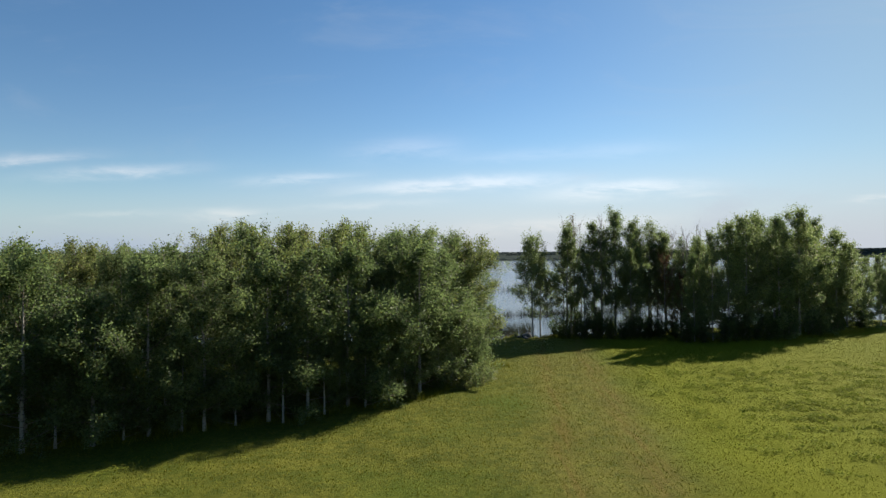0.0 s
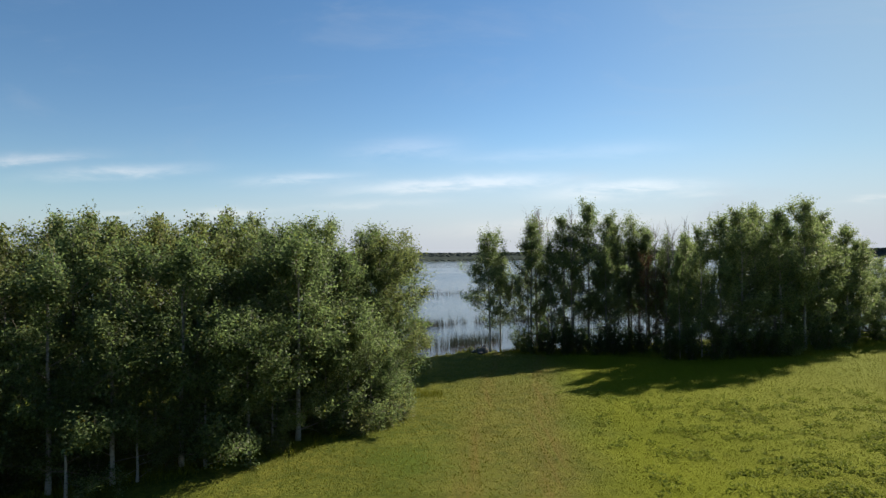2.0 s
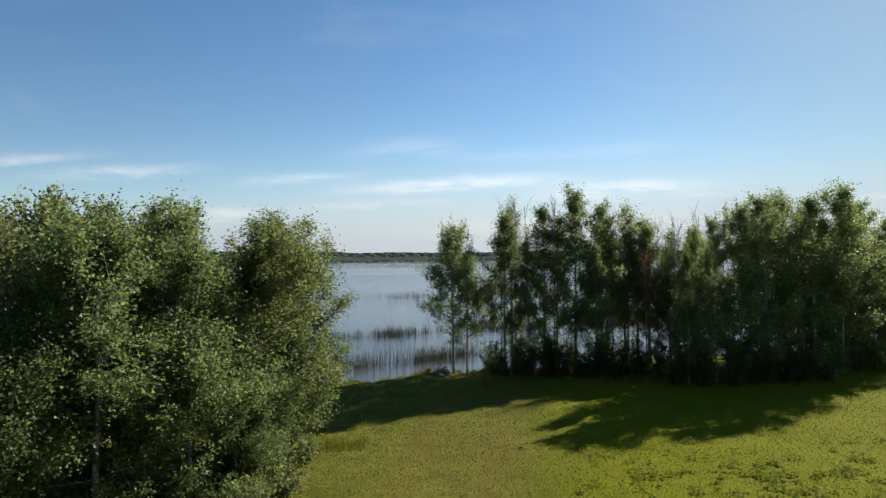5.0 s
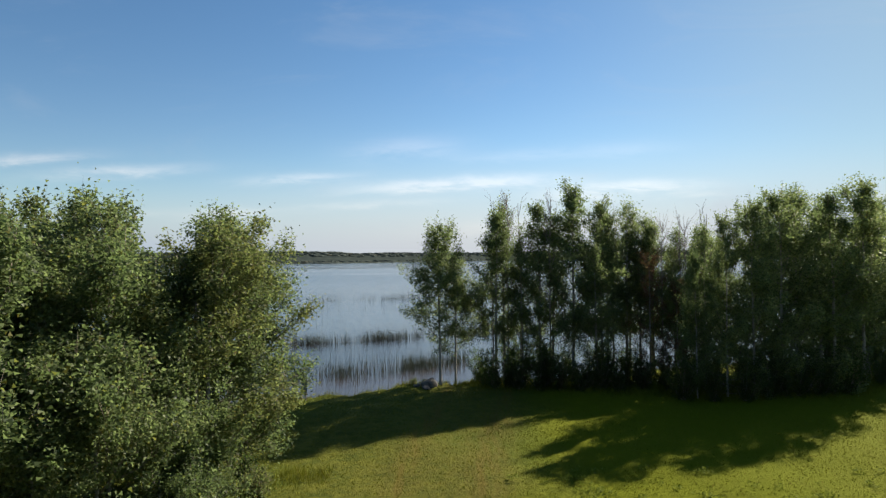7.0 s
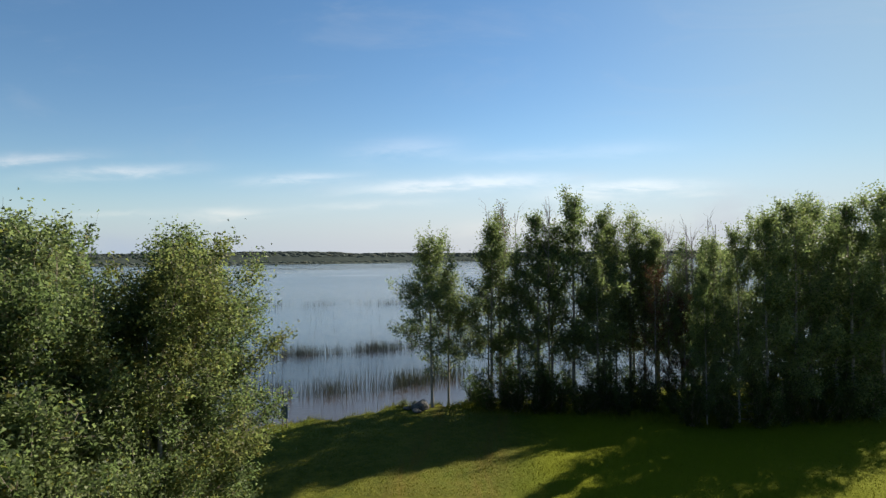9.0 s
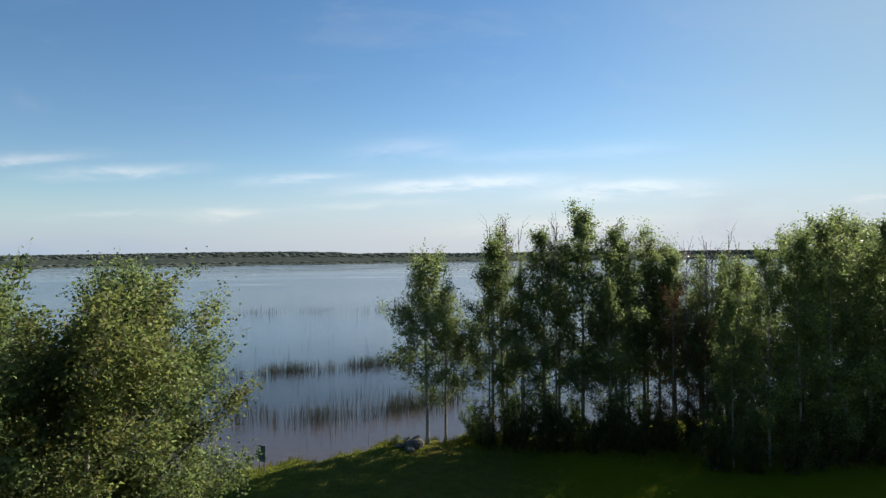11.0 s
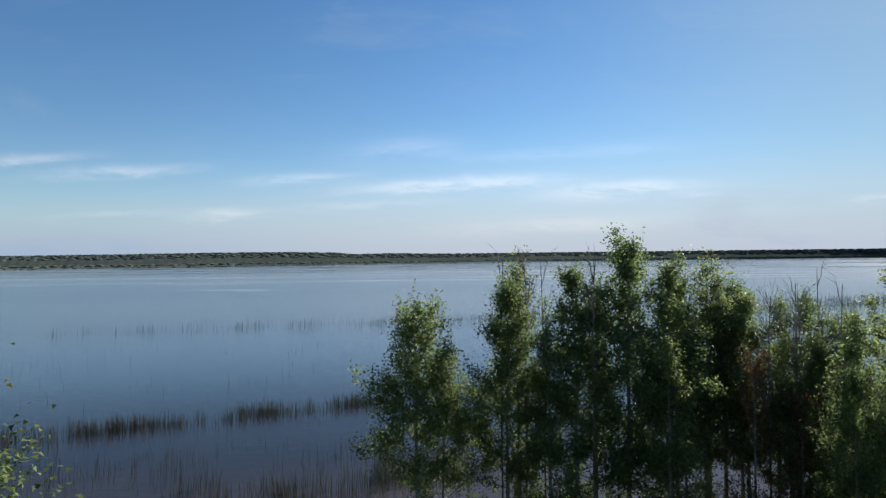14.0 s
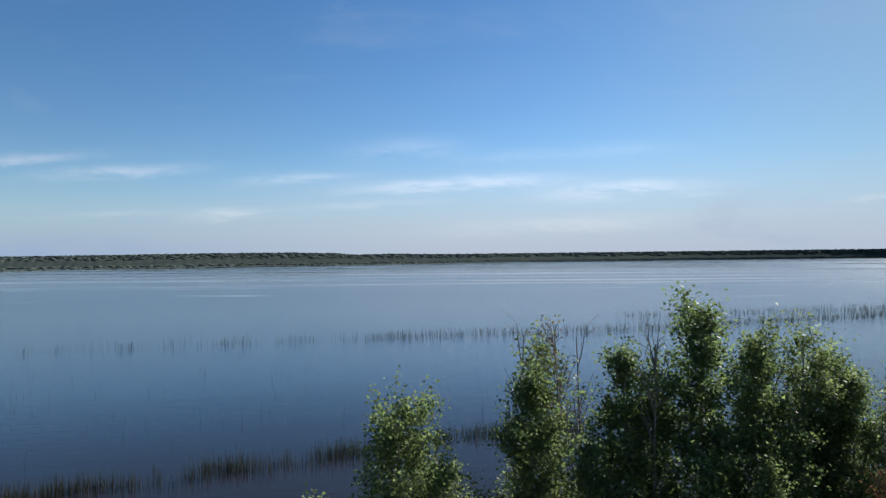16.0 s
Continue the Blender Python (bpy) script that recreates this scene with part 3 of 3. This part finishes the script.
for x, y in scatter(grove, 3.3, taken, rng):
    far_left = np.clip((-0.30 - x / y) / 0.12, 0, 1)
    depth = np.clip((y - 38 - 0.55 * (x + 10)) / 7.0, 0, 1)
    tall = (9.6 + 2.9 * depth) * (1 - far_left) + 10.8 * far_left + rng.normal(0, 0.35)
    key = rng.choice(["g1", "g3", "i1", "i2"], p=[0.14, 0.08, 0.36, 0.42])
    grow.set(key, x, y, tall, rng.uniform(0, 360), TURNING if key in ("g3", "i1") else GREEN, GROVE)

grow.set("g2", -4.8, 52.3, 11.2, 130, GREEN, GROVE, 1.1)
grow.set("g4", -2.2, 47.6, 9.6, 20, YOUNG, GROVE, 1.1)

SLENDER = "slender green aspen with a bare pale trunk, on the lake shore"
TALL = "tall dense green aspen among shrubs, on the lake shore"
REDDISH = "half withered young tree with reddish brown leaves"
for key, x, y, tall, turn, label in (
        ("s1", 11.0, 75.4, 12.9, 15, SLENDER), ("s1", 12.2, 77.2, 11.2, 170, SLENDER), ("s2", 15.4, 76.2, 13.6, 40, SLENDER), ("s5", 16.2, 77.6, 14.6, 100, SLENDER),
        ("s5", 17.4, 75.2, 11.6, 220, SLENDER), ("s2", 19.0, 76.6, 14.3, 300, SLENDER), ("s5", 20.2, 77.8, 13.6, 20, SLENDER), ("s3", 21.7, 77.2, 16.1, 60, TALL),
        ("s3", 24.3, 78.0, 14.8, 210, TALL), ("s2", 25.2, 79.8, 13.6, 130, TALL), ("s5", 26.8, 79.6, 14.6, 280, SLENDER), ("s5", 28.2, 80.4, 13.4, 330, SLENDER),
        ("s5", 23.0, 74.8, 11.0, 240, SLENDER), ("s5", 30.4, 72.6, 12.2, 40, SLENDER), ("s2", 29.0, 79.4, 12.6, 200, SLENDER), ("s5", 29.4, 81.0, 13.4, 90, SLENDER), ("s5", 31.2, 80.4, 12.4, 10, SLENDER),
        ("s5", 27.4, 80.6, 12.2, 250, SLENDER), ("s5", 32.6, 78.8, 11.6, 310, SLENDER), ("s5", 30.2, 77.4, 10.6, 170, SLENDER), ("s5", 33.8, 81.8, 12.6, 60, SLENDER)):
    grow.set(key, x, y, tall, turn, label, SHORE, 1.22 if tall > 16 else 1.1)
grow.set("red", 27.4, 75.6, 10.4, 40, REDDISH, SHORE, 0.75)
grow.set("red", 29.2, 74.6, 8.2, 190, REDDISH, SHORE, 0.8)
for key, x, y, tall, turn, wide in (("s4", 28.9, 70.4, 10.2, 140, 0.65), ("s4", 31.0, 70.4, 12.8, 30, 0.75), ("s4", 33.2, 71.0, 13.8, 200, 0.9), ("s4", 29.4, 75.8, 8.4, 60, 0.9), ("s4", 31.8, 77.6, 10.2, 150, 0.8), ("s4", 34.6, 79.6, 11.6, 280, 0.8)):
    grow.set(key, x, y, tall, turn, TALL, SHORE, wide)
taken = [(31.0, 70.4), (33.2, 71.0), (34.6, 79.6)]
rng = np.random.default_rng(8)
for x, y in scatter([(34, 71.0), (37.5, 71.6), (42, 73.6), (47, 77.4), (51, 80.6), (68, 88), (68, 98), (50, 90), (42, 84), (36.5, 78)], 3.2, taken, rng):
    key = rng.choice(["s4", "s3", "s2"], p=[0.6, 0.25, 0.15])
    tall = np.interp(x, [31, 35, 40, 47, 53, 60], [12.4, 14.6, 15.0, 14.6, 13.2, 9.5]) + rng.normal(0, 0.5)
    grow.set(key, x, y, tall, rng.uniform(0, 360), TALL, SHORE, 1.14)

DEAD_LABEL = "bare dead grey tree without leaves, on the lake shore"
bare = [make_bare_tree(31, 14.6, 1.5), make_bare_tree(32, 14.9, 1.3, 260), make_bare_tree(33, 13.6, 1.6)]
first = set()
for k, x, y, tall, turn in ((0, 15.3, 77.6, 14.6, 0), (1, 16.4, 76.6, 14.9, 0), (0, 17.6, 77.9, 14.4, 140), (2, 19.7, 76.2, 14.4, 60), (2, 28.9, 77.0, 12.6, 0), (0, 30.4, 77.2, 13.2, 250),
                            (2, 31.4, 78.6, 12.6, 120), (0, 32.2, 76.4, 13.2, 310), (2, 25.8, 80.0, 13.8, 200), (0, 33.4, 80.0, 13.9, 80)):
    m = stand(None, x, y, turn, tall / (14.6, 14.9, 13.6)[k])
    if k in first:
        ob = again(bare[k], m)
    else:
        bare[k].matrix_basis, ob = m, bare[k]
        first.add(k)
    tagged(ob, DEAD_LABEL if k != 1 else "nearly dead tree with withered reddish leaves at its top", "tree", "dead trees on the shore")

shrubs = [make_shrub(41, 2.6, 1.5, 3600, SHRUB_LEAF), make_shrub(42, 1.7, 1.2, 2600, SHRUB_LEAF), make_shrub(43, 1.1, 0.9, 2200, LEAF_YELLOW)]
first = set()
rng = np.random.default_rng(12)
spots = [(0, 14.2, 77.6), (1, 14.6, 75.6), (0, 16.2, 75.2), (0, 17.6, 76.6), (0, 19.2, 75.0), (0, 20.6, 76.0), (0, 22.2, 74.8), (0, 23.6, 75.2), (0, 25.4, 75.0), (0, 26.6, 76.4),
         (1, 28.6, 75.6), (0, 30.6, 73.0), (0, 29.6, 69.4), (0, 27.8, 70.0), (0, 31.6, 69.2), (0, 33.6, 69.6), (0, 36.0, 70.4), (0, 38.6, 70.8), (0, 41.4, 72.4), (0, 44.6, 74.2), (0, 48.0, 76.4), (0, 52.0, 79.6), (0, 56.0, 81.8),
         (0, 15.2, 74.6), (0, 17.0, 74.2), (0, 18.4, 73.8), (0, 20.0, 73.6), (0, 23.0, 73.4), (1, 26.2, 73.8), (1, 29.4, 72.4), (0, 19.6, 78.8), (0, 22.0, 79.0), (0, 24.4, 79.6), (0, 27.0, 80.2), (0, 16.6, 79.0), (0, 34.8, 70.0), (0, 40.0, 71.4), (0, 46.2, 75.2),
         (0, 50.0, 78.0), (0, 37.4, 70.4), (0, 35.2, 76.6), (0, 38.2, 79.4), (0, 41.2, 82.8), (0, 44.2, 84.6), (0, 47.4, 87.0), (0, 50.6, 88.4), (0, 54.0, 90.4), (0, 36.6, 74.6), (0, 43.0, 78.4), (0, 49.4, 83.0), (1, 21.4, 73.4), (1, 24.2, 73.2), (1, 28.0, 73.0), (2, 8.9, 75.4), (2, 13.4, 78.4), (2, 9.7, 75.0),
         (2, 3.4, 49.4), (2, 2.6, 47.8), (1, 1.8, 48.6), (2, 1.4, 45.6), (1, -0.4, 45.0), (2, -2.4, 42.8), (1, -5.0, 41.0), (1, -9.4, 38.4), (1, -12.4, 37.4), (1, 2.4, 54.6), (2, 3.4, 53.4)]
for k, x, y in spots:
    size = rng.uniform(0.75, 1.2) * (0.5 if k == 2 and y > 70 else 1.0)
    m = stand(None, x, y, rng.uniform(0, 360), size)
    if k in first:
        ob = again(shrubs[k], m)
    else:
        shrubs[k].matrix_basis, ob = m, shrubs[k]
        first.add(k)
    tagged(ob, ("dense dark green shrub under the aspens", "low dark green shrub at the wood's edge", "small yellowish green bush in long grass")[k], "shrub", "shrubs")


# ---------------------------------------------------------------- sign, stones and log at the water's edge
def box(size, at=(0, 0, 0), bevel=0.008):
    bm = bmesh.new()
    bmesh.ops.create_cube(bm, size=1.0, matrix=Matrix.Translation(at) @ Matrix.Diagonal((*size, 1)))
    bmesh.ops.bevel(bm, geom=bm.edges[:], offset=bevel, segments=2, affect="EDGES")
    return bm


def solid(name, bm, mat, parent, label=""):
    me = bpy.data.meshes.new(name)
    bm.to_mesh(me)
    bm.free()
    me.materials.append(mat)
    return part(name, me, parent, label)


sign = new("notice_board")
for sx in (-0.17, 0.17):
    solid("post", box((0.06, 0.05, 1.5), (sx, 0.03, 0.65)), POST_WOOD, sign)
solid("board", box((0.54, 0.025, 0.92), (0, -0.012, 1.02), 0.006), SIGN_BLUE, sign, "weathered blue board")
for sz in (0.72, 1.28):
    solid("batten", box((0.44, 0.03, 0.05), (0, 0.075, sz), 0.005), POST_WOOD, sign)
sign.matrix_basis = pose(1.58, 70.1, float(ground_z(1.58, 70.1)), 0, 0, -24)
tagged(sign, "small blue notice board on two wooden posts at the water's edge", "sign")


def make_stone(seed, size):
    bm = bmesh.new()
    bmesh.ops.create_icosphere(bm, subdivisions=3, radius=1.0)
    for v in bm.verts:
        k = 1 + 0.35 * noise.noise(v.co * 1.1 + Vector((seed * 7, 0, 0))) + 0.12 * noise.noise(v.co * 3.1 + Vector((0, seed * 5, 0)))
        v.co = Vector((v.co.x * size[0], v.co.y * size[1], v.co.z * size[2])) * k
    for f in bm.faces:
        f.smooth = True
    me = bpy.data.meshes.new("boulder")
    bm.to_mesh(me)
    bm.free()
    me.materials.append(STONE)
    return tagged(new("boulder", me), "grey weathered boulder in the grass by the lake", "stone", "boulders on the shore")


for seed, x, y, size in ((1, 10.2, 74.7, (0.72, 0.5, 0.42)), (2, 9.9, 74.0, (0.62, 0.3, 0.14)), (3, 9.2, 74.5, (0.3, 0.26, 0.16))):
    make_stone(seed, size).matrix_basis = pose(x, y, float(ground_z(x, y)) + size[2] * 0.45, 0, 0, seed * 50)


# ---------------------------------------------------------------- reeds and grass
def blades(name, at, tall, wide, lean, mat, rng):
    """Upright pointed blades, one triangle each."""
    m = len(at)
    az = rng.uniform(0, 6.283, m)
    across = np.column_stack([np.cos(az), np.sin(az), np.zeros(m)]) * (wide * 0.5)[:, None]
    tip = at + np.column_stack([rng.normal(0, 1, m) * lean, rng.normal(0, 1, m) * lean, np.ones(m)]) * tall[:, None]
    verts = np.stack([at - across, at + across, tip], 1).reshape(-1, 3)
    return new(name, mesh_from(name, verts, np.arange(3 * m).reshape(m, 3), mat))


rng = np.random.default_rng(77)
spots = []


def reed_band(line, width, count, thin=0.5, even=0.0):
    """Reeds along a line of places in the lake, in uneven clumps."""
    line = np.array(line, float)
    leg = np.concatenate([[0], np.cumsum(np.linalg.norm(np.diff(line, axis=0), axis=1))])
    q = rng.uniform(0, leg[-1], count)
    x, y = np.interp(q, leg, line[:, 0]), np.interp(q, leg, line[:, 1])
    y = y + rng.normal(0, width, count)
    clump = np.array([noise.noise(Vector((a * 0.16, b * 0.16, 0))) + 0.6 * noise.noise(Vector((a * 0.6, b * 0.6, 3))) for a, b in zip(x, y)])
    keep = clump * (1 - even) > rng.uniform(-0.25, thin, count)
    spots.append(np.column_stack([x, y])[keep])


reed_band([(-60, 93), (-38, 98), (-22, 103), (-9, 109), (2, 113.5), (16, 119), (40, 126)], 1.3, 16000, 0.35)
reed_band([(-30, 92), (-10, 93), (2, 90), (14, 97), (30, 106)], 4.0, 4000, 0.8)
reed_band([(-6, 88), (2, 87.5), (7, 90), (14, 95)], 1.6, 4600, 0.5)
reed_band([(-75, 182), (-40, 192), (-15, 200), (5, 204)], 2.4, 1800, 0.7, 0.5)
reed_band([(-6, 201), (20, 207), (60, 213), (110, 232), (190, 262)], 3.4, 12000, 0.6, 0.75)
reed_band([(70, 250), (130, 262), (230, 285)], 4.0, 6000, 0.6, 0.7)
reed_band([(-90, 130), (-40, 150), (0, 160)], 9.0, 500, 0.8)
reed_band([(-60, 120), (-20, 125), (20, 135), (60, 150)], 6.0, 500, 0.9)
xy = np.concatenate(spots)
tall = rng.uniform(0.7, 1.7, len(xy)) * np.where(xy[:, 1] > 170, 1.5, 1.0)
wide = 0.015 + 0.00014 * xy[:, 1] + rng.uniform(0, 0.01, len(xy))
tagged(blades("reeds", np.column_stack([xy, np.full(len(xy), WATER_Z - 0.05)]), tall, wide, 0.10, REED, rng), "dark green reeds standing in loose bands in the lake", "reeds", kind="stuff")


def field(x0, x1, y0, y1, count, mask=None):
    x, y = rng.uniform(x0, x1, count), rng.uniform(y0, y1, count)
    z = ground_z(x, y)
    keep = z > -1.0
    if mask is not None:
        keep &= mask(x, y)
    return np.column_stack([x, y, z - 0.01])[keep]


at = field(-32, 62, 14, 78, 170000)
m = len(at)
tagged(blades("grass", at, rng.uniform(0.04, 0.11, m), rng.uniform(0.03, 0.07, m), 0.6, BLADE, rng), "short mown green grass", "grass", kind="stuff")

# long grass: along the water and at the feet of the trees
lim = lambda x, y: np.abs(y - np.interp(x, SHORE_X, SHORE_Y) + 0.4) < rng.uniform(0.2, 1.6, len(x))
edge_a = field(-25, 60, 60, 98, 160000, lim)
front_x, front_y = [-46, -22, -14, -6, -1, 2.5, 3.8], [16, 31.5, 36, 40.5, 44, 49, 56]
edge_b = field(-40, 6, 20, 57, 170000, lambda x, y: (np.abs(y - np.interp(x, front_x, front_y)) < rng.uniform(0.2, 2.0, len(x))))
edge_c = field(12, 60, 68, 80, 60000, lambda x, y: np.abs(y - np.interp(x, [12, 31, 38, 47, 60], [76.5, 70.9, 70.9, 75.6, 83.5])) < rng.uniform(0.2, 2.2, len(x)))
at = np.concatenate([edge_a, edge_b, edge_c])
m = len(at)
tagged(blades("long_grass", at, rng.uniform(0.15, 0.5, m), rng.uniform(0.02, 0.04, m), 0.28, BLADE, rng), "long unmown grass along the bank and under the trees", "grass", kind="stuff")


def patchy(x, y):
    p = np.array([noise.noise(Vector((a * 0.55, b * 0.8, 1))) + 0.7 * noise.noise(Vector((a * 1.6, b * 2.0, 5))) for a, b in zip(x, y)])
    return np.clip((p - 0.14) / 0.35, 0, 1)


def thinning(x, y):  # clover gives way to plain lawn around its field
    return np.clip(np.maximum.reduce([(20 - x) / 6, (x - 39) / 7, (34 - y) / 8, (y - 50) / 6]), 0, 1)


at = field(14, 46, 26, 56, 110000, lambda x, y: patchy(x, y) > thinning(x, y))
rng.shuffle(at)
at[:, 2] += rng.uniform(0.3, 1.0, len(at)) * (0.05 + 0.17 * patchy(at[:, 0], at[:, 1]))
tagged(new("clover", mesh_from("clover", *leaf_blades(at, 0.10, rng, 1.4, 0.9), CLOVER)), "patches of low clover and weeds in the lawn", "clover", kind="stuff")
